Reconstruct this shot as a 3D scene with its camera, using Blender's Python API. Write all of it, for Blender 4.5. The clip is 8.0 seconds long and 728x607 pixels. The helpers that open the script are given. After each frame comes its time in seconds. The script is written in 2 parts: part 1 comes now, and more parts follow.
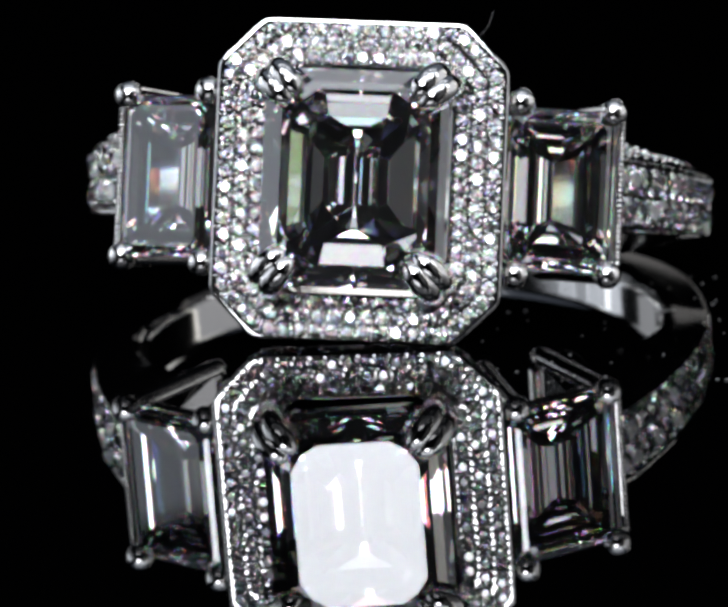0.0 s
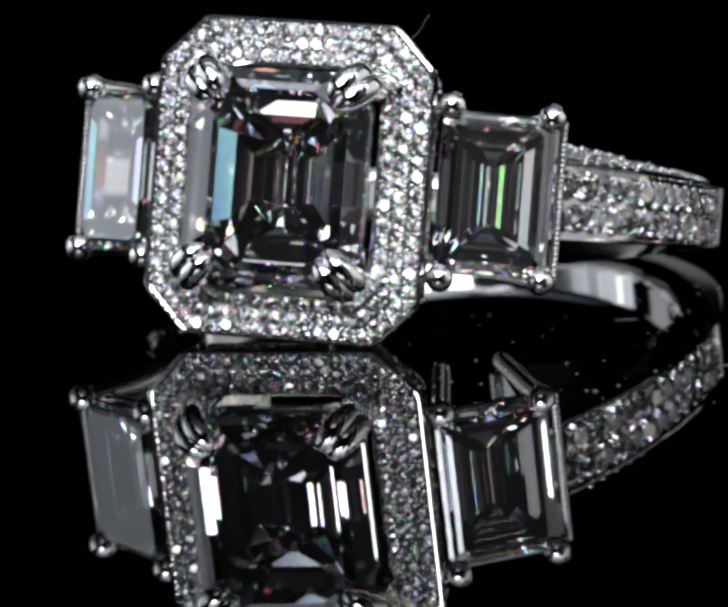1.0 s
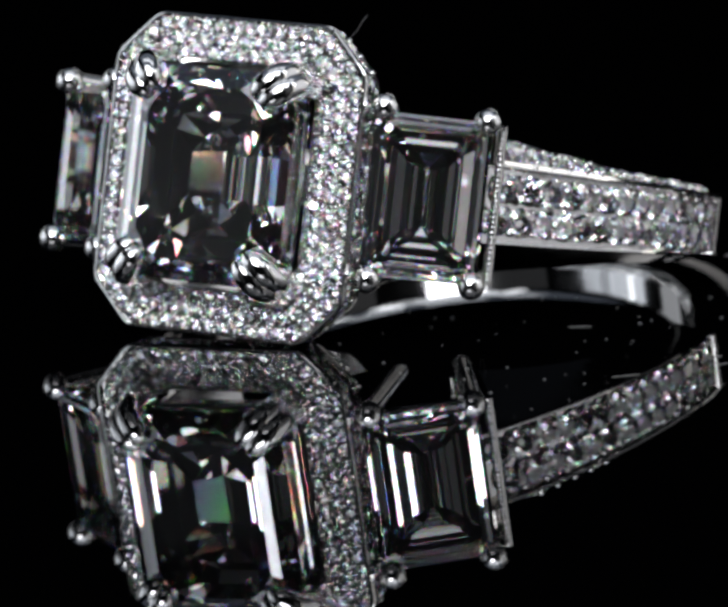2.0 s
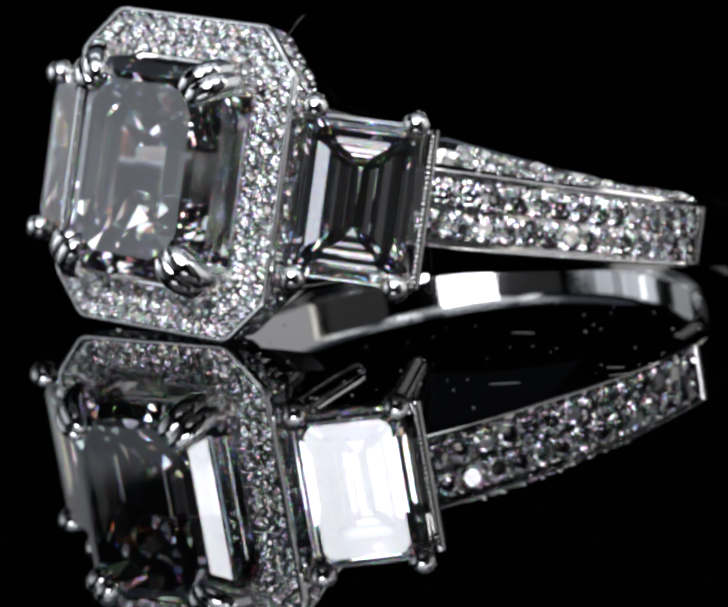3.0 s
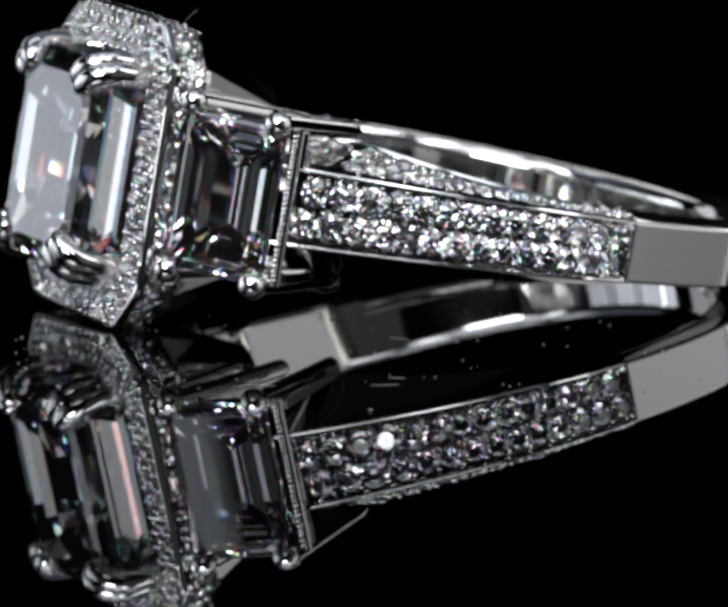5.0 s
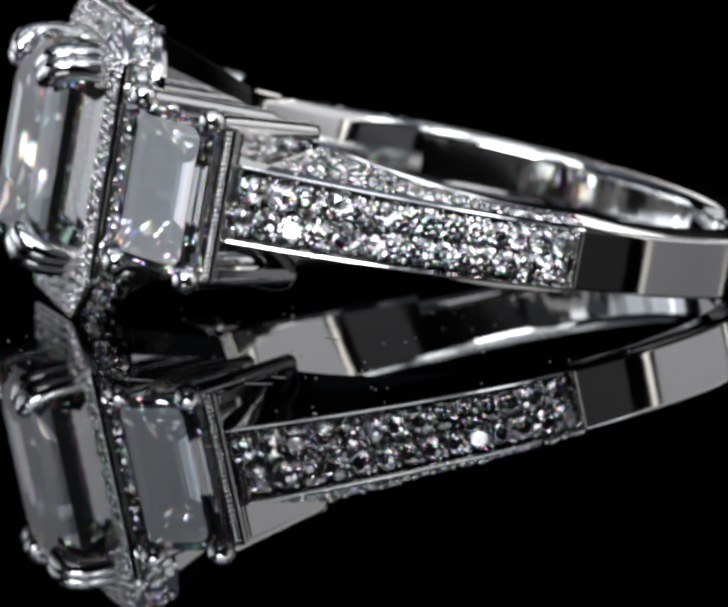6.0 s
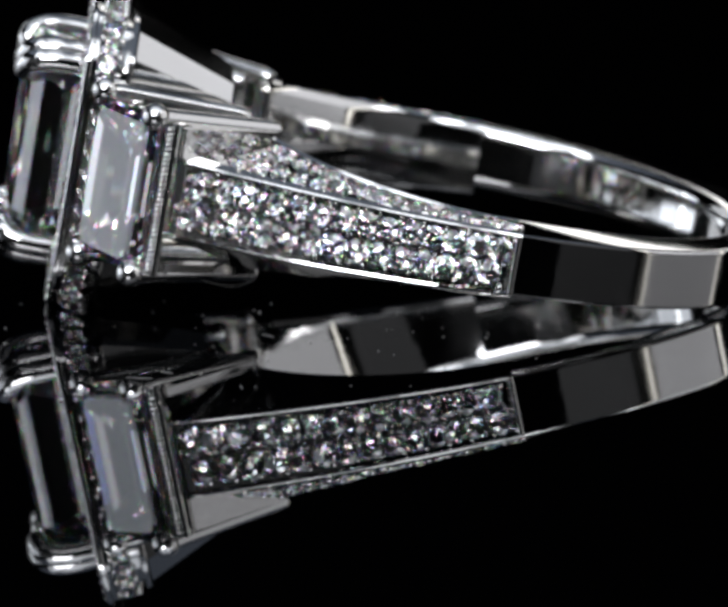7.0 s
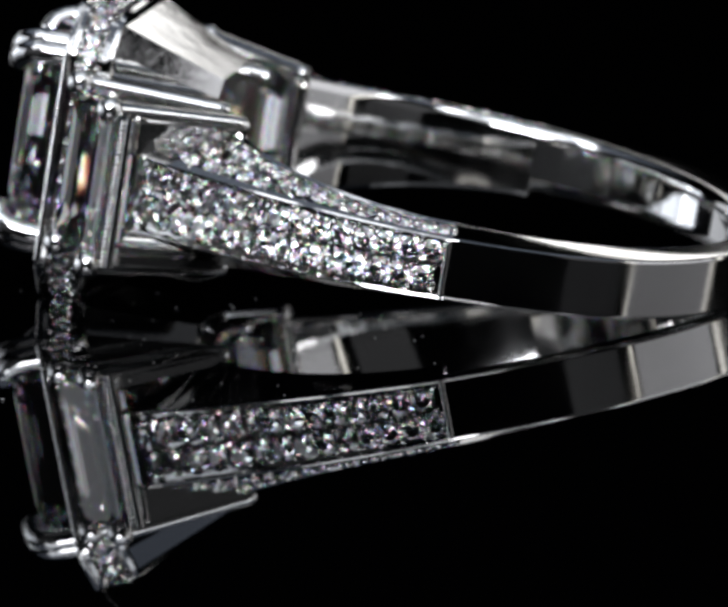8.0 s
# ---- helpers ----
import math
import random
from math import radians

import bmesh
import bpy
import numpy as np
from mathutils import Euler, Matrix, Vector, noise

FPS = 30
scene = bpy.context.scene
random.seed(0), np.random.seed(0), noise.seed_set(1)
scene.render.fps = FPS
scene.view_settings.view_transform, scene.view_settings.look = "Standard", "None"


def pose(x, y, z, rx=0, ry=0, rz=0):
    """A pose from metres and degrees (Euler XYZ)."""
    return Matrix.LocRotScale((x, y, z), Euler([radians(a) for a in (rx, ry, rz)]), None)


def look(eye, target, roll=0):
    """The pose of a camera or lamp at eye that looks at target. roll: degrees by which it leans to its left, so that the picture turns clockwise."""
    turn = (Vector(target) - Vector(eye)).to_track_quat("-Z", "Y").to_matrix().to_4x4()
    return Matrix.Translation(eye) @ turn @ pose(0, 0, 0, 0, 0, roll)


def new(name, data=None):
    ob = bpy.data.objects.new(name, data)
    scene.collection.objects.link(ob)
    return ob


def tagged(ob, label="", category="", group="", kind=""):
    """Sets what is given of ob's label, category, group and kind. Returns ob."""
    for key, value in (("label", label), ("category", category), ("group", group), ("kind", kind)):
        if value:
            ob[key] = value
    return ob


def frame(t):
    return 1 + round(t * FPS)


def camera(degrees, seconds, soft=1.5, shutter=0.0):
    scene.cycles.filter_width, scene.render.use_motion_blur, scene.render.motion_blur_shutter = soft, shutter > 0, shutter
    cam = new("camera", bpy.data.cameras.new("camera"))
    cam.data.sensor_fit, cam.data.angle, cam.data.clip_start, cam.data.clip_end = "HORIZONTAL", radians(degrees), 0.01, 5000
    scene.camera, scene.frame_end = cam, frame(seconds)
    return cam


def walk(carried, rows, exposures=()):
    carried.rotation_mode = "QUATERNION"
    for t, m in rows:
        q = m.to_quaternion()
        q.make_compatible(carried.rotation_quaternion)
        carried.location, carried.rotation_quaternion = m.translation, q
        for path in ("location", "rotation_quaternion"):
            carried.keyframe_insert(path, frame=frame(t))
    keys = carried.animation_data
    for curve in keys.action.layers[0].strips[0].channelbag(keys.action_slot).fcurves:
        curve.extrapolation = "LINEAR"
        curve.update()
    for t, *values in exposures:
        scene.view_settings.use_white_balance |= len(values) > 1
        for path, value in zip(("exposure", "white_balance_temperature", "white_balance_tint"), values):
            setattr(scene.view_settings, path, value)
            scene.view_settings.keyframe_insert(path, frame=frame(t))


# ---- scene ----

# A diamond ring on a slowly turning sheet of black glass, seen by a still macro camera.
# Sizes of the ring are in millimetres in its own space: x right, y back from the halo's face, z along the finger.
MM = 0.001

# ---- camera: stands still ----
cam = camera(7.85, 8.0, soft=3.5)
EYE = Vector((-0.00773, -0.16500, 0.02648))
YAW, PITCH, ROLL = radians(2.274), radians(-9.271), -0.932
AHEAD = Vector((math.sin(YAW) * math.cos(PITCH), math.cos(YAW) * math.cos(PITCH), math.sin(PITCH)))
VIEW = look(EYE, EYE + AHEAD * 0.16, ROLL)
walk(cam, [(0.0, VIEW), (8.0, VIEW)])
cam.data.dof.use_dof, cam.data.dof.focus_distance, cam.data.dof.aperture_fstop = True, 0.151, 215.0

# ---- light: a dark booth with a front softbox, overhead panels, two side panels and added fills ----
world = bpy.data.worlds.new("dark_booth")
scene.world = world
world.use_nodes = True
world.node_tree.nodes["Background"].inputs[0].default_value = (0.6, 0.7, 1.0, 1)
world.node_tree.nodes["Background"].inputs[1].default_value = 0.004
scene.view_settings.exposure = -0.1


def panel(name, azimuth, elevation, distance, width, height, radiance, colour=(1, 1, 1)):
    """A rectangular light at an azimuth right of the camera's side (degrees) and an elevation, facing the ring."""
    a, e = radians(azimuth), radians(elevation)
    eye = Vector((math.sin(a) * math.cos(e), -math.cos(a) * math.cos(e), math.sin(e))) * distance + Vector((0, 0, 0.005))
    data = bpy.data.lights.new(name, "AREA")
    data.shape, data.size, data.size_y = "RECTANGLE", width, height
    data.energy = radiance * width * height * math.pi
    data.color = (colour[0], colour[1], colour[2] * 1.06)
    ob = new(name, data)
    ob.matrix_world = look(eye, (0, 0, 0.005))
    return ob


panel("key_softbox", -15.5, 30, 0.40, 0.174, 0.11, 15.0, (0.96, 0.98, 1))
panel("side_panel_light", 82, 22, 0.40, 0.335, 0.36, 0.82, (0.98, 0.99, 1))
panel("edge_strip_light", 106.5, 15, 0.40, 0.018, 0.26, 2.4, (1, 0.97, 0.88))
panel("edge_strip_light", 57.5, 15, 0.40, 0.014, 0.26, 2.6, (1, 0.97, 0.86))
for azimuth, radiance in ((-72, 1.1), (-80.5, 0.75), (-89, 1.4), (-97.5, 0.9), (-105.5, 1.5), (-120.5, 1.7)):
    panel("side_slat_light", azimuth, 10.5, 0.40, 0.060, 0.22, radiance, (0.90, 0.96, 1.02))
panel("side_slat_light", -111.7, 10.5, 0.40, 0.026, 0.22, 1.3, (0.90, 0.96, 1.02))
panel("edge_strip_light", -114.85, 10, 0.39, 0.019, 0.24, 4.5, (0.94, 0.99, 1))
panel("back_light", 163, 21, 0.40, 0.20, 0.05, 1.8, (1, 0.99, 0.94))
for elevation in (50, 70, 92):
    for side in (-0.15, 0.0, 0.15):
        lamp = panel("led_cluster", 0, elevation, 0.42, 0.11, 0.08, 1.45, (0.93, 0.97, 1))
        lamp.matrix_world = Matrix.Translation((side, 0, 0)) @ lamp.matrix_world
# weak fills added at the front to lift the stones' columns to grey
panel("dim_front_fill", 37, 14, 0.42, 0.20, 0.24, 0.07, (0.97, 0.99, 1))
panel("dim_front_fill", -47, 14, 0.42, 0.22, 0.24, 0.05, (0.94, 0.98, 1))
panel("dim_back_panel", -151, 9, 0.42, 0.16, 0.20, 0.7, (0.95, 0.98, 1))
# wide faint blue fill, added above to lift the darks; no such source known
panel("ceiling_fill", 0, 90, 0.62, 1.05, 1.05, 0.16, (0.7, 0.82, 1))
panel("overhead_softbox", -4, 52, 0.50, 0.46, 0.36, 0.95, (0.93, 0.97, 1))
# unseen strips, added only to put sparkle into the pave
panel("front_sparkle_strip", 28, 47, 0.40, 0.05, 0.16, 3.2, (0.95, 0.98, 1))
panel("front_sparkle_strip", -50, 47, 0.40, 0.05, 0.16, 3.2, (0.95, 0.98, 1))
panel("front_sparkle_strip", 60, 42, 0.40, 0.05, 0.16, 3.6, (0.95, 0.98, 1))


# ---- materials ----
def material(name):
    m = bpy.data.materials.new(name)
    m.use_nodes = True
    nt = m.node_tree
    return m, nt, nt.nodes["Principled BSDF"]


def white_gold(name, rough=0.08, bump=0.10, scale=2500.0, ripple=0.28):
    m, nt, b = material(name)
    b.inputs["Metallic"].default_value = 1.0
    co = nt.nodes.new("ShaderNodeTexCoord")
    fine = nt.nodes.new("ShaderNodeTexNoise")
    fine.inputs["Scale"].default_value, fine.inputs["Detail"].default_value = scale, 5
    wide = nt.nodes.new("ShaderNodeTexNoise")
    wide.inputs["Scale"].default_value, wide.inputs["Detail"].default_value = 260.0, 4
    for n in (fine, wide):
        nt.links.new(co.outputs["Object"], n.inputs["Vector"])
    ramp = nt.nodes.new("ShaderNodeMapRange")
    ramp.inputs["From Min"].default_value, ramp.inputs["From Max"].default_value = 0.35, 0.7
    ramp.inputs["To Min"].default_value, ramp.inputs["To Max"].default_value = rough * 0.5, rough * 2.0
    nt.links.new(wide.outputs["Fac"], ramp.inputs["Value"])
    nt.links.new(ramp.outputs["Result"], b.inputs["Roughness"])
    mix = nt.nodes.new("ShaderNodeMix")
    mix.data_type = "RGBA"
    mix.inputs["A"].default_value, mix.inputs["B"].default_value = (0.80, 0.79, 0.76, 1), (0.90, 0.895, 0.88, 1)
    nt.links.new(wide.outputs["Fac"], mix.inputs["Factor"])
    nt.links.new(mix.outputs["Result"], b.inputs["Base Color"])
    bp = nt.nodes.new("ShaderNodeBump")
    bp.inputs["Strength"].default_value, bp.inputs["Distance"].default_value = bump, 0.00002
    nt.links.new(fine.outputs["Fac"], bp.inputs["Height"])
    wave = nt.nodes.new("ShaderNodeBump")
    wave.inputs["Strength"].default_value, wave.inputs["Distance"].default_value = ripple, 0.00006
    nt.links.new(wide.outputs["Fac"], wave.inputs["Height"])
    nt.links.new(wave.outputs["Normal"], bp.inputs["Normal"])
    nt.links.new(bp.outputs["Normal"], b.inputs["Normal"])
    return m


def diamond(name, spread, tint, haze_lift):
    """Clear diamond: three glass lobes, red, green and blue, whose indices differ as the stone's dispersion makes them,
    and a small share of rough glass added to lift the dark inside to a grey haze.
    """
    m, nt, b = material(name)
    nt.nodes.remove(b)
    out = nt.nodes["Material Output"]
    last = None
    a, c = (1 + 2 * tint) / 3, (1 - tint) / 3
    # the fourth, rough lobe spreads light as haze so black facets turn grey
    a, c = a * (1 - haze_lift), c * (1 - haze_lift)
    for colour, ior, rough in (((a, c, c, 1), 2.417 - spread, 0.0), ((c, a, c, 1), 2.417, 0.0), ((c, c, a, 1), 2.417 + spread, 0.0), ((haze_lift, haze_lift, haze_lift, 1), 2.417, 0.45)):
        g = nt.nodes.new("ShaderNodeBsdfGlass")
        g.inputs["Color"].default_value, g.inputs["Roughness"].default_value, g.inputs["IOR"].default_value = colour, rough, ior
        if last is None:
            last = g.outputs[0]
        else:
            add = nt.nodes.new("ShaderNodeAddShader")
            nt.links.new(last, add.inputs[0])
            nt.links.new(g.outputs[0], add.inputs[1])
            last = add.outputs[0]
    nt.links.new(last, out.inputs["Surface"])
    return m


GOLD = white_gold("polished_white_gold")
GOLD_BAND = white_gold("mirror_polished_white_gold", 0.07, 0.05, 2500.0, 0.09)
DIAMOND = diamond("diamond_large", 0.026, 0.36, 0.014)
MELEE = diamond("diamond_small", 0.022, 0.20, 0.01)

GLASS, nt, b = material("black_glass")
b.inputs["Base Color"].default_value = (0.0004, 0.0004, 0.0005, 1)
b.inputs["Roughness"].default_value = 0.0
b.inputs["IOR"].default_value = 1.52
VELVET, nt, b = material("black_velvet")
b.inputs["Roughness"].default_value = 1.0
n = nt.nodes.new("ShaderNodeTexNoise")
n.inputs["Scale"].default_value = 900
r = nt.nodes.new("ShaderNodeMapRange")
r.inputs["To Min"].default_value, r.inputs["To Max"].default_value = 0.0003, 0.0012
nt.links.new(n.outputs["Fac"], r.inputs["Value"])
nt.links.new(r.outputs["Result"], b.inputs["Base Color"])
b.inputs["Specular IOR Level"].default_value = 0.0


# ---- mesh helpers (millimetres) ----
def mesh(name, verts, faces, mat, smooth=False):
    me = bpy.data.meshes.new(name)
    me.from_pydata([Vector(v) * MM for v in verts], [], faces)
    bm = bmesh.new()
    bm.from_mesh(me)
    bmesh.ops.recalc_face_normals(bm, faces=bm.faces)
    bm.to_mesh(me)
    bm.free()
    me.materials.append(mat)
    if smooth:
        me.shade_smooth()
        me.set_sharp_from_angle(angle=radians(smooth))
    me.update()
    return me


def part(name, me, parent, label="", m=None, kind=""):
    ob = new(name, me)
    ob.parent = parent
    if m is not None:
        ob.matrix_basis = m
    return tagged(ob, label, kind=kind)


def loft(loops, cap=True, closed=False):
    """Faces between equal loops of points; capped at both ends or closed to a ring."""
    n = len(loops[0])
    verts = [p for loop in loops for p in loop]
    faces = []
    for k in range(len(loops) - (0 if closed else 1)):
        a, c = k * n, ((k + 1) % len(loops)) * n
        faces += [(a + j, a + (j + 1) % n, c + (j + 1) % n, c + j) for j in range(n)]
    if cap and not closed:
        faces += [tuple(range(n))[::-1], tuple(range(len(verts) - n, len(verts)))]
    return verts, faces


def smoothed(path, radii, steps=5):
    """A finer path through the same points."""
    if len(path) < 3:
        return path, radii
    ends = [path[0] * 2 - path[1], *path, path[-1] * 2 - path[-2]]
    rr = [radii[0], *radii, radii[-1]]
    fine, fr = [], []
    for k in range(1, len(path)):
        p0, p1, p2, p3 = ends[k - 1:k + 3]
        for j in range(steps):
            t = j / steps
            fine.append(0.5 * (2 * p1 + (p2 - p0) * t + (2 * p0 - 5 * p1 + 4 * p2 - p3) * t * t + (3 * p1 - p0 - 3 * p2 + p3) * t ** 3))
            fr.append(rr[k] * (1 - t) + rr[k + 1] * t)
    return fine + [path[-1]], fr + [radii[-1]]


def tube(path, radii, flat=1.0, seg=12):
    """A round bar along a path; radii one a point; flat squeezes it in its second direction."""
    path, radii = smoothed([Vector(p) for p in path], radii)
    loops = []
    for k, p in enumerate(path):
        d = (path[min(k + 1, len(path) - 1)] - path[max(k - 1, 0)]).normalized()
        ref = Vector((0, 0, 1)) if abs(d.z) < 0.9 else Vector((1, 0, 0))
        a = d.cross(ref).normalized()
        c = a.cross(d).normalized()
        loops.append([p + radii[k] * (a * math.cos(t) + c * flat * math.sin(t)) for t in (2 * math.pi * j / seg for j in range(seg))])
    return loft(loops)


def ball(centre, r, seg=14, rows=8, squash=(1, 1, 1)):
    c = Vector(centre)
    loops = []
    for i in range(rows + 1):
        p = math.pi * (0.02 + 0.96 * i / rows)
        loops.append([c + Vector((r * squash[0] * math.sin(p) * math.cos(2 * math.pi * j / seg), r * squash[1] * math.sin(p) * math.sin(2 * math.pi * j / seg), r * squash[2] * math.cos(p))) for j in range(seg)])
    return loft(loops)


def joined(pieces):
    verts, faces = [], []
    for v, f in pieces:
        k = len(verts)
        verts += v
        faces += [tuple(i + k for i in q) for q in f]
    return verts, faces


def octagon(hx, hz, cut):
    return [(hx - cut, hz), (hx, hz - cut), (hx, -hz + cut), (hx - cut, -hz), (-hx + cut, -hz), (-hx, -hz + cut), (-hx, hz - cut), (-hx + cut, hz)]


def inset(hx, hz, cut, d):
    return octagon(hx - d, hz - d, cut - 0.586 * d)


def step_cut(hx, hz, cut, table, crown, depth, wall):
    """An emerald cut that looks along -y: table, crown steps, girdle, a steep and three flatter pavilion steps and a keel."""
    d = 1 - table
    layers = [(t, y, 0.75 * hx * (1 - t)) for t, y in ((table, -crown), (table + 0.36 * d, -crown * 0.78), (table + 0.70 * d, -crown * 0.45), (1.0, -0.06), (1.0, 0.08))]
    f, y, e = 1.0, 0.08, 0.0
    for run, angle, end in ((0.02, wall + 2.5, 0.82), (0.035, wall - 4.5, 0.82), (0.19, 60.2, 1.12), (0.21, 42.5, 1.09), (0.19, 36.4, 0.79), (0.345, 33.9, 0.78)):
        y += run * hx * math.tan(radians(angle)) * depth
        f -= run
        e += run * hx * end
        layers.append((max(f, 0.01), y, e))
    loops = []
    for i, (s, y, e) in enumerate(layers):
        d = hx * (1 - s)
        k = max(cut * (0.50 + 0.50 * s), 0.02) if s > 0.05 else 0.02
        bulge = 0.10
        if y > 0.1:
            k *= 1.30 if i % 2 else 0.85
            bulge = 0.05 if i % 2 else 0.24
        k = min(k, (hx - d) * 0.95)
        loop = []
        for j, (x, z) in enumerate(octagon(hx - d, hz - e, k)):
            loop.append((x, y, z))
            if j % 2 == 0:
                x1, z1 = octagon(hx - d, hz - e, k)[j + 1]
                loop.append(((x + x1) / 2 + math.copysign(bulge * k, x), y, (z + z1) / 2 + math.copysign(bulge * k, z)))
        loops.append(loop)
    return loft(loops)


def round_brilliant():
    """A round brilliant of radius 1 mm that looks along +z, its girdle at z = 0: table, stars, bezels, girdle facets, pavilion mains."""
    def ringed(n, r, h, off):
        return [(r * math.cos(2 * math.pi * (k + off) / n), r * math.sin(2 * math.pi * (k + off) / n), h) for k in range(n)]
    verts = ringed(8, 0.55, 0.33, 0.5) + ringed(8, 0.78, 0.19, 0) + ringed(16, 1.0, 0.03, 0) + ringed(16, 1.0, -0.03, 0) + ringed(8, 0.24, -0.70, 0.5) + [(0, 0, -0.87)]
    t, c, g, h, p = 0, 8, 16, 32, 48
    faces = [tuple(range(8))]
    for k in range(8):
        n = (k + 1) % 8
        a, m, e = 2 * k, 2 * k + 1, (2 * k + 2) % 16
        faces += [(t + k, t + n, c + n), (t + k, c + k, g + m), (t + k, g + m, c + n), (c + k, g + a, g + m), (c + n, g + m, g + e)]
        faces += [(h + a, h + m, p + k), (h + m, h + e, p + k), (p + k, p + n, 56), (h + e, p + n, p + k)]
    faces += [(g + k, g + (k + 1) % 16, h + (k + 1) % 16, h + k) for k in range(16)]
    return verts, faces


GEM = mesh("small_diamond", *round_brilliant(), MELEE)


def gem(parent, place, normal, r, turn, loose=None):
    """A small stone as a part of its own, or added to the list loose, to be joined."""
    q = Vector(normal).to_track_quat("Z", "Y").to_matrix().to_4x4()
    tip = pose(0, 0, 0, random.gauss(0, 9), random.gauss(0, 9), turn)
    r *= random.uniform(0.93, 1.05)
    m = Matrix.Translation(Vector(place) * MM) @ q @ tip @ Matrix.Diagonal((r, r, r, 1))
    if loose is None:
        return part("pave_diamond", GEM, parent, m=m)
    v, f = round_brilliant()
    loose.append(([(m @ (Vector(p) * MM)) / MM for p in v], f))


# ---- booth ----
def slab(name, lo, hi, mat, label):
    (x0, y0, z0), (x1, y1, z1) = lo, hi
    v = [(x, y, z) for x in (x0, x1) for y in (y0, y1) for z in (z0, z1)]
    f = [(0, 1, 3, 2), (4, 6, 7, 5), (0, 4, 5, 1), (2, 3, 7, 6), (0, 2, 6, 4), (1, 5, 7, 3)]
    ob = new(name, mesh(name, [tuple(c * 1000 for c in p) for p in v], f, mat))
    return tagged(ob, label, kind="structure")


slab("floor", (-0.6, -0.6, -0.006), (0.6, 0.6, 0.0), GLASS, "polished black glass sheet under the ring")
slab("wall_north", (-0.62, 0.6, -0.006), (0.62, 0.62, 0.7), VELVET, "black velvet backdrop behind the ring")
slab("wall_south", (-0.62, -0.62, -0.006), (0.62, -0.6, 0.7), VELVET, "black velvet behind the camera")
slab("wall_west", (-0.62, -0.6, -0.006), (-0.6, 0.6, 0.7), VELVET, "black velvet booth side")
slab("wall_east", (0.6, -0.6, -0.006), (0.62, 0.6, 0.7), VELVET, "black velvet booth side")
slab("ceiling", (-0.62, -0.62, 0.7), (0.62, 0.62, 0.72), VELVET, "black velvet booth roof")

# ---- the ring ----
ring = tagged(new("ring"), "white gold diamond ring with pave halo lying on black glass", "ring")

# halo: an octagonal channel with stones on its face and round its side
OUTER, INNER = (4.32, 4.75, 1.32), (2.66, 3.34, 0.80)
SECTION = [(0.0, 0.10), (0.008, 0.035), (0.025, 0.006), (0.050, 0.0), (0.058, 0.34), (0.93, 0.34), (0.94, 0.02), (0.985, 0.02), (1.0, 0.05), (1.0, 1.50),
           (0.24, 1.50), (0.18, 1.46), (0.16, 1.32), (0.34, 1.28), (0.24, 0.22), (0.015, 0.20), (0.0, 0.17)]


def outline(f):
    """The halo's octagon at a fraction of the way from its outer to its inner edge."""
    pts = [Vector(p) for p in octagon(*(a * (1 - f) + c * f for a, c in zip(OUTER, INNER)))]
    out = []
    for k, p in enumerate(pts):
        a = p + (pts[k - 1] - p).normalized() * 0.22
        c = p + (pts[(k + 1) % 8] - p).normalized() * 0.22
        out += [tuple(a), tuple((a + c + 2 * p) / 4), tuple(c)]
    return out


halo = part("halo", mesh("halo", *loft([[(x, y, z) for x, z in outline(f)] for f, y in SECTION], closed=True), GOLD, 28), ring,
            "octagonal white gold halo frame with polished rim")


def along(corners, spacing, offset):
    """Evenly spaced places on a closed outline, with the direction of each."""
    pts = [Vector(p) for p in corners]
    total = sum((pts[(k + 1) % len(pts)] - pts[k]).length for k in range(len(pts)))
    count = round(total / spacing)
    out = []
    for i in range(count):
        s = (i + offset) * total / count
        for k in range(len(pts)):
            e = pts[(k + 1) % len(pts)] - pts[k]
            if s <= e.length:
                out.append((pts[k] + e * (s / e.length), e.normalized()))
                break
            s -= e.length
    return out


beads = []
for f, off in ((0.215, 0.0), (0.50, 0.5), (0.785, 0.0)):
    for p, e in along(outline(f), 0.475, off):
        gem(halo, (p.x + random.gauss(0, 0.012), 0.03 + random.gauss(0, 0.012), p.y + random.gauss(0, 0.012)), (0, -1, 0), 0.222, random.uniform(0, 45))
    for p, e in along(outline(f), 0.475, off + 0.5):
        out = Vector((-e.y, e.x))
        for k in (-1, 1):
            q = p + out * k * 0.15
            beads.append(ball((q.x, 0.02, q.y), random.uniform(0.065, 0.085), 8, 5, (1, 1.3, 1)))
for p, e in along(outline(0.13), 0.62, 0.25):
    out = Vector((-e.y, e.x))
    gem(halo, (p.x, 0.72, p.y), (out.x, 0.18, out.y), 0.32, random.uniform(0, 45))
for p, e in along(outline(0.13), 0.62, 0.75):
    for y in (0.42, 1.03):
        beads.append(ball((p.x, y, p.y), 0.10, 8, 5))
part("bead", mesh("bead", *joined(beads), GOLD, 60), halo, "tiny white gold setting beads", kind="stuff")

# gallery: a funnel of sheet metal under the halo
FUNNEL = [(3.72, 4.22, 0.78, 1.52), (2.45, 2.95, 0.52, 4.65), (2.15, 2.65, 0.45, 4.65), (3.05, 3.5, 0.7, 1.52)]
gallery = part("gallery", mesh("gallery", *loft([[(x, y, z) for x, z in octagon(hx, hz, c)] for hx, hz, c, y in FUNNEL], closed=True), GOLD), ring,
               "tapered polished white gold gallery under the halo")

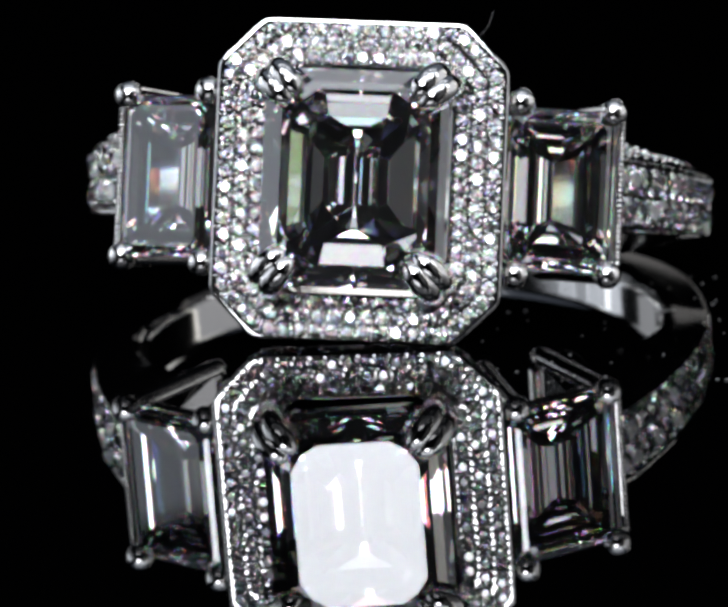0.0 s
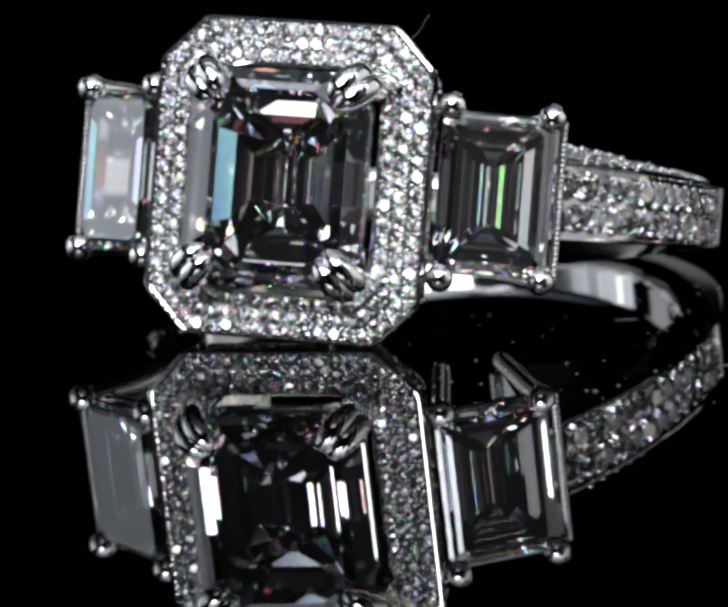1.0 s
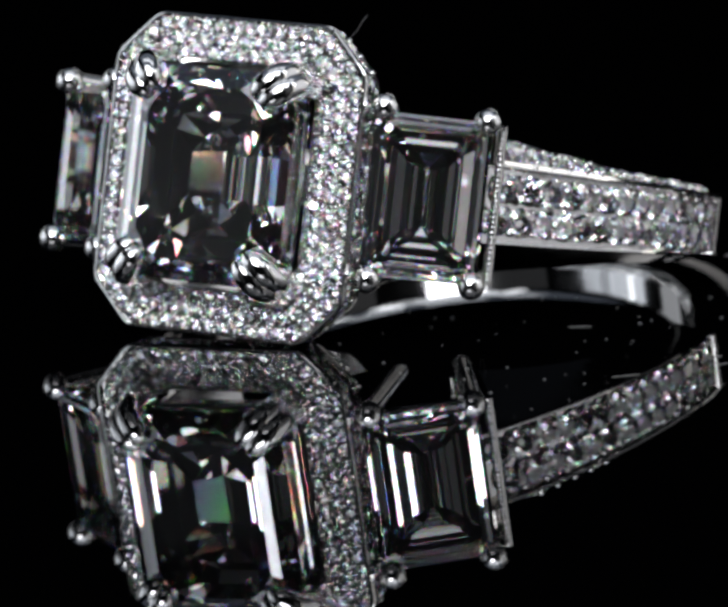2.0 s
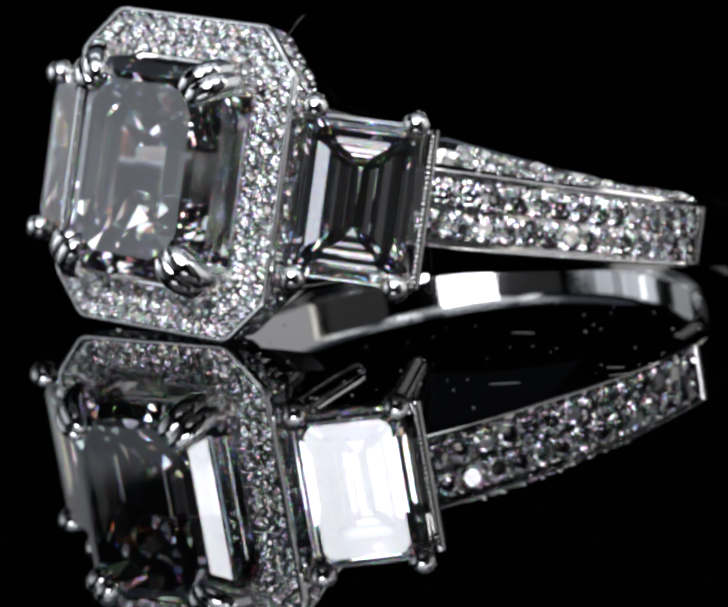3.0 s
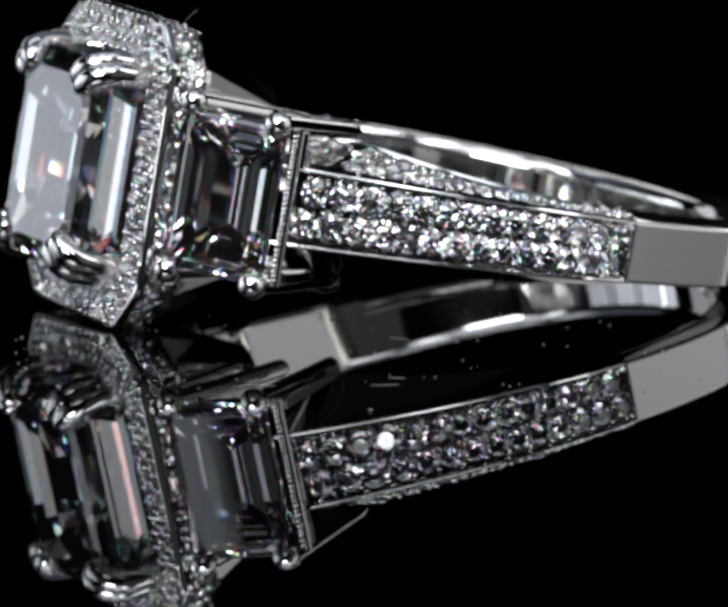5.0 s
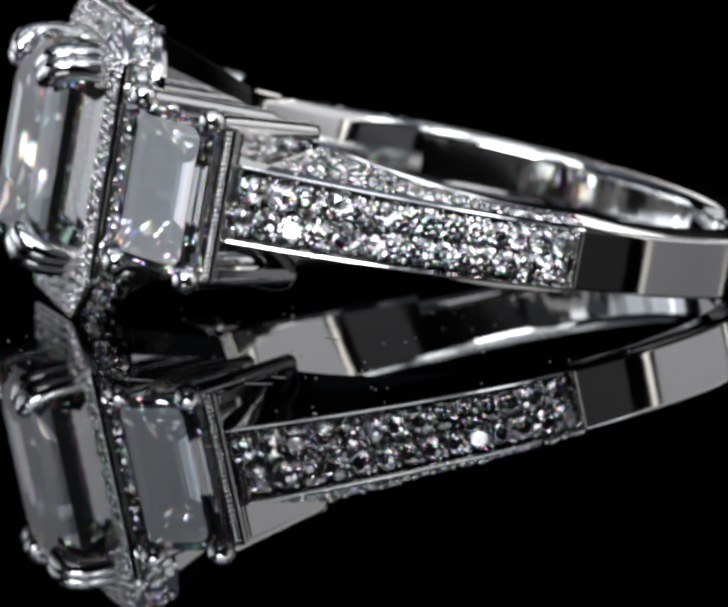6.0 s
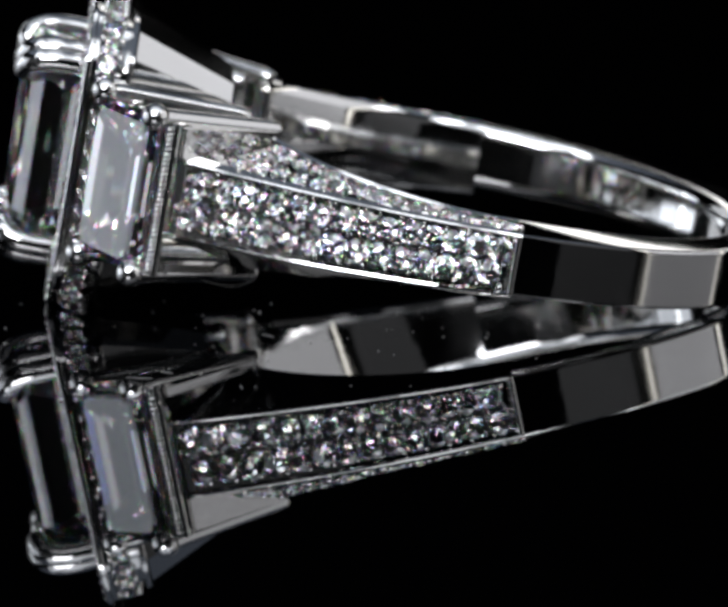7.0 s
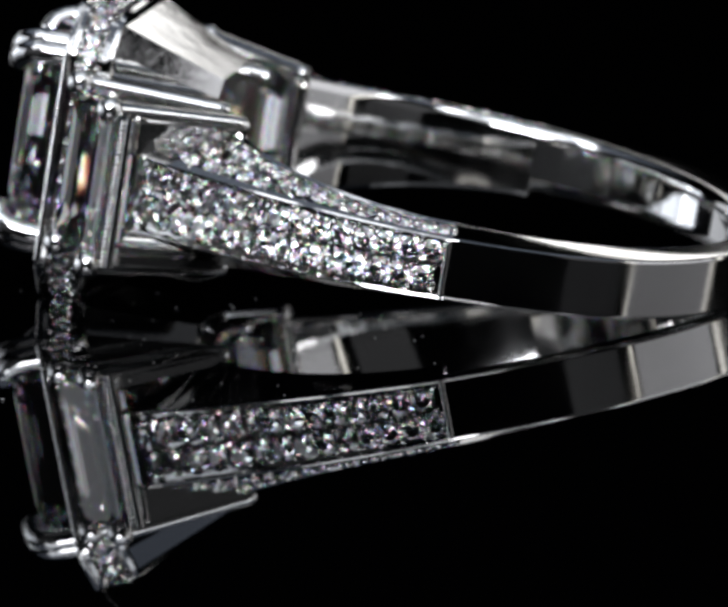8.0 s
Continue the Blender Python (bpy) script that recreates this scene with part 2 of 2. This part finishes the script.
# centre stone and its double claws
CENTRE = mesh("centre_diamond", *step_cut(2.70, 3.20, 0.95, 0.70, 0.50, 1.0, 83.5), DIAMOND)
part("centre_diamond", CENTRE, ring, "large clear emerald-cut diamond", pose(0, -1.27 * MM, 0, 0, 0, 3.9))
for sx in (-1, 1):
    for sz in (-1, 1):
        pieces = []
        for o in (-1, 1):
            t = Vector((0.16 * o * sx, 0.02 * o, -0.16 * o * sz))
            path = [Vector((2.52 * sx, 0.45, 3.04 * sz)), Vector((2.56 * sx, -0.7, 3.06 * sz)), Vector((2.50 * sx, -1.30, 2.99 * sz)),
                    Vector((2.33 * sx, -1.64, 2.82 * sz)), Vector((2.06 * sx, -1.80, 2.55 * sz)), Vector((1.86 * sx, -1.82, 2.35 * sz)), Vector((1.80 * sx, -1.80, 2.29 * sz))]
            pieces.append(tube([p + t * (1, 1, 1, 1, 0.9, 0.75, 0.7)[k] for k, p in enumerate(path)], [0.37, 0.38, 0.40, 0.41, 0.37, 0.22, 0.06], 1.0, 20))
        part("claw", mesh("claw", *joined(pieces), GOLD_BAND, 60), ring, "rounded double claw holding the centre diamond")

# side stones in four-prong baskets
SLOPE = 32.4
SIDE = mesh("side_diamond", *step_cut(1.74, 2.42, 0.34, 0.76, 0.26, 1.0, 76), DIAMOND)
for s in (-1, 1):
    side = part("side_setting", mesh("side_setting", *joined([
        tube([(4.55 * s, 1.75, z), (7.15 * s, 3.35, z)], [0.2, 0.2], 0.8) for z in (-2.15, 2.15)] + [
        tube([(7.46 * s, 2.98, -2.35), (7.46 * s, 2.98, 2.35)], [0.14, 0.14]),
        tube([(4.9 * s, 5.9, -1.9), (4.9 * s, 5.9, 1.9)], [0.3, 0.3])]), GOLD, 60), ring, "white gold basket with four ball prongs")
    part("side_diamond", SIDE, side, "clear step-cut side diamond", pose(5.90 * s * MM, 1.55 * MM, 0, 0, 0, SLOPE * s))
    for z in (-1, 1):
        for (a, c) in (((4.66 * s, 0.72, 2.55 * z), (3.3 * s, 5.2, 2.22 * z)), ((7.30 * s, 2.30, 2.42 * z), (4.92 * s, 6.1, 2.24 * z))):
            a, c = Vector(a), Vector(c)
            piece = joined([ball(a, 0.42, 20, 12), tube([a, a.lerp(c, 0.1), a.lerp(c, 0.6), a.lerp(c, 0.96), c], [0.36, 0.30, 0.29, 0.29, 0.16])])
            part("prong", mesh("prong", *piece, GOLD_BAND, 60), side, "polished ball-tipped prong")
    for z in (-1, 1):
        top = [(7.15 * s, 2.85), (4.95 * s, 6.10), (5.35 * s, 6.15), (7.40 * s, 3.30)]
        plate = loft([[(x, y, 2.22 * z) for x, y in top], [(x, y, (1.25 if z > 0 else 1.95) * z) for x, y in top]])
        part("side_plate", mesh("side_plate", *plate, GOLD), side, "polished wall of the basket")
    grains = [ball((7.56 * s, 2.78, z), 0.08, 8, 5) for z in np.arange(-2.2, 2.21, 0.155)]
    part("milgrain", mesh("milgrain", *joined(grains), GOLD, 60), side, "row of milgrain beads beside the stone", kind="stuff")

# shank: the finger's circle about (0, YC)
YC, RI = 12.60, 8.35


def shape(phi):
    """Outer radius, mid height, outer and inner half widths at an angle from +x (degrees; 90 is the back)."""
    k = max(0.0, (5.6 - phi) / 57.0)
    back = max(0.0, math.sin(radians(min(max(phi, 5.6), 174.4) - 5.6) * 180 / 168.8)) if phi > 5.6 else 0.0
    ro = 9.80 + 1.93 * k ** 2.7
    if 5.6 < phi < 69.6:
        ro += 0.28 * math.sin(math.pi * (phi - 5.6) / 64) ** 2
    return ro, 0.15 - 0.10 * k + 0.06 * back, 0.95 + 0.25 * k - 0.06 * back, 1.27 + 0.90 * k ** 1.6 - 0.36 * back


def place(phi, r, z, s=1):
    return (s * r * math.cos(radians(phi)), YC + r * math.sin(radians(phi)), z)


def shoulder_section(phi, s):
    ro, mid, ho, hi = shape(phi)
    w = 0.125
    pts = [(RI, hi - 0.44), (RI + 0.05, hi - 0.27), (RI + 0.13, hi - 0.15), (RI + 0.24, hi - 0.09)]
    lip = 0.30 / (ro - RI)
    for f, d in ((lip, 0.08), (lip + 0.01, 0.34), (0.86, 0.34), (0.87, 0.0)):
        pts.append((RI + f * (ro - RI), hi + f * (ho - hi) - d))
    half = [*pts, (ro - 0.07, ho), (ro - 0.02, ho - 0.02), (ro, ho - 0.055), (ro - 0.015, ho - 0.095), (ro - 0.05, ho - w), (ro - (0.42 if phi < 4.85 else 0.05), ho - w - 0.02)]
    under = [(r, -z) for r, z in half[8:][::-1]] + [(ro - 0.14, -ho - 0.02), (RI + 0.9 * (ro - RI) / 2, -0.5 * (hi + ho)), (RI + 0.20, -hi + 0.03), (RI + 0.05, -hi + 0.12), (RI, -hi + 0.25)]
    return [place(phi, r, mid + z, s) for r, z in half + under]


def band_section(phi):
    ro, mid, ho, hi = shape(phi if phi <= 90 else 180 - phi)
    hi = hi - 0.08
    half = [(RI, hi - 0.46), (RI, hi - 0.36), (RI + 0.05, hi - 0.19), (RI + 0.15, hi - 0.06), (RI + 0.32, hi), (RI + 0.42, hi), (ro - 0.13, ho), (ro - 0.07, ho - 0.01), (ro - 0.02, ho - 0.035), (ro, ho - 0.08), (ro, ho - 0.12)]
    drop = max(0.0, hi - ho - 0.02)
    under = [(r, -z + (drop if z > ho else drop * (r < RI + 0.2))) for r, z in half[::-1]]
    return [place(phi, r, mid + z) for r, z in half + under]


part("band", mesh("band", *loft([band_section(5.6 + 168.8 * k / 140) for k in range(141)]), GOLD_BAND, 30), ring, "plain polished white gold band with flat sides")
for s in (-1, 1):
    sh = part("shoulder", mesh("shoulder", *loft([shoulder_section(phi, s) for phi in [-54.5 + 59.3 * k / 43 for k in range(44)] + [4.95, 5.6]]), GOLD, 20), ring,
              "pave-set cathedral shoulder of the shank")
    ro, mid, ho, hi = shape(5.1)
    part("end_rail", mesh("end_rail", *tube([place(5.1, ro - 0.03, mid + z, s) for z in (-ho + 0.08, -0.3, 0.3, ho - 0.08)], [0.085] * 4), GOLD, 60), sh,
         "thin bright wall that ends the pave")
    beads, loose = [], []
    for row in (-1, 1):
        for k in range(14):
            phi = -52.0 + (k + (0.5 if row > 0 else 0.2)) * 4.03
            ro, mid, ho, hi = shape(phi)
            n = Vector(place(phi, 1, 0, s)) - Vector((0, YC, 0))
            gem(sh, place(phi, ro - 0.07, mid + row * 0.385 * ho / 0.95, s), n, 0.385 * ho / 0.95, random.uniform(0, 45), loose if s < 0 else None)
            for dz, size in ((0.32 * row, 0.075), (-0.34 * row, 0.05)):
                beads.append(ball(place(min(phi + 2.02, 4.6), ro - 0.10 + random.uniform(-0.03, 0.03), mid + row * 0.385 * ho / 0.95 + dz, s), size * random.uniform(0.9, 1.15), 10, 6))
    for zs in (1,):
        for k in range(34):
            phi = -46.5 + k * 3.6
            if phi > 4.5:
                break
            ro, mid, ho, hi = shape(phi)
            lip = 0.30 / (ro - RI)
            span = (ro - RI) * (0.86 - lip)
            rows = max(1, int(span / 0.72))
            for j in range(rows):
                f = lip + (0.86 - lip) * (j + 0.5) / rows
                z = hi + f * (ho - hi) - 0.05
                n = (Vector(place(phi, 1, 0, s)) - Vector((0, YC, 0))) * (hi - ho) + Vector((0, 0, zs * (ro - RI)))
                gem(sh, place(phi, RI + f * (ro - RI), mid + zs * z, s), n, min(0.34, span / rows * 0.46), random.uniform(0, 45), loose if s * zs < 0 or s < 0 else None)
                beads.append(ball(place(phi + 1.8, RI + (f + 0.1) * (ro - RI), mid + zs * z, s), 0.09, 8, 5))
    part("bead", mesh("bead", *joined(beads), GOLD, 60), sh, "tiny white gold setting beads", kind="stuff")
    part("pave_rest", mesh("pave_rest", *joined(loose), MELEE), sh, "pave diamonds of the hidden faces", kind="stuff") if loose else None


# two lint fibres that cling to the ring
LINT, nt, b = material("lint")
b.inputs["Base Color"].default_value = (0.22, 0.22, 0.21, 1)
b.inputs["Roughness"].default_value = 0.7
LINTS = []
for path in ([(3.35, 0.5, 4.45), (3.60, 0.48, 4.76), (3.64, 0.6, 4.98), (3.70, 0.8, 5.2)], [(6.6, 4.5, -2.42), (6.1, 5.4, -2.55), (5.65, 6.0, -2.4), (5.6, 6.0, -2.12)]):
    fibre = new("lint_fibre", mesh("lint_fibre", *tube(path, [0.006] * len(path), 1.0, 6), LINT, 60))
    LINTS.append(tagged(fibre, "fine pale lint fibre clinging to the ring's setting", "lint", "lint on the ring"))


# dust and hairs lying on the turning glass
grit = []
for k in range(90):
    a, d = random.uniform(0, 2 * math.pi), 11 * math.sqrt(random.random())
    r = random.uniform(0.015, 0.04) * (1.6 if k % 11 == 0 else 1)
    grit.append(ball((10 + d * math.cos(a), -9 + d * math.sin(a), r * 0.5 + 0.002), r, 6, 4, (random.uniform(0.7, 1.8), 1, 0.5)))
for x, y, turn, n in ((11.7, -13.2, 45, 0.9), (13.9, -10.4, 60, 0.8), (7.8, -5.6, 20, 0.7), (13.2, -9.5, 35, 0.5)):
    u = Vector((math.cos(radians(turn)), math.sin(radians(turn)), 0)) * n / 2
    c = Vector((x, y, 0.014))
    grit.append(tube([c - u, c + Vector((0.05, 0.03, 0)), c + u], [0.008, 0.013, 0.007], 1.0, 6))
DUST = tagged(new("dust", mesh("dust", *joined(grit), LINT, 60)), "pale dust specks and hairs on the black glass", "dust", kind="stuff")


# ---- movement: the ring turns with the glass about the upright axis ----
def motions():
    turns = [(0.0, 0.0), (0.5, -5.85), (1.0, -11.9), (1.5, -17.35), (2.0, -23.1), (2.5, -29.0), (3.0, -34.8), (3.5, -40.3), (4.0, -45.9), (4.5, -51.6),
             (5.0, -57.5), (5.5, -63.5), (6.0, -69.5), (6.5, -75.5), (7.0, -81.6), (7.5, -87.4), (8.0, -93.9)]
    rest = Matrix.Translation((-0.001674, -0.010132, 0.004838)) @ Matrix(((0.98749, 0.14311, 0.06627, 0), (-0.15272, 0.97258, 0.17539, 0), (-0.03935, -0.18331, 0.98227, 0), (0, 0, 0, 1)))
    for thing in (ring, *LINTS):
        walk(thing, [(t, pose(0, 0, 0, 0, 0, a) @ rest) for t, a in turns])
    walk(DUST, [(t, pose(0, 0, 0, 0, 0, a)) for t, a in turns])


motions()
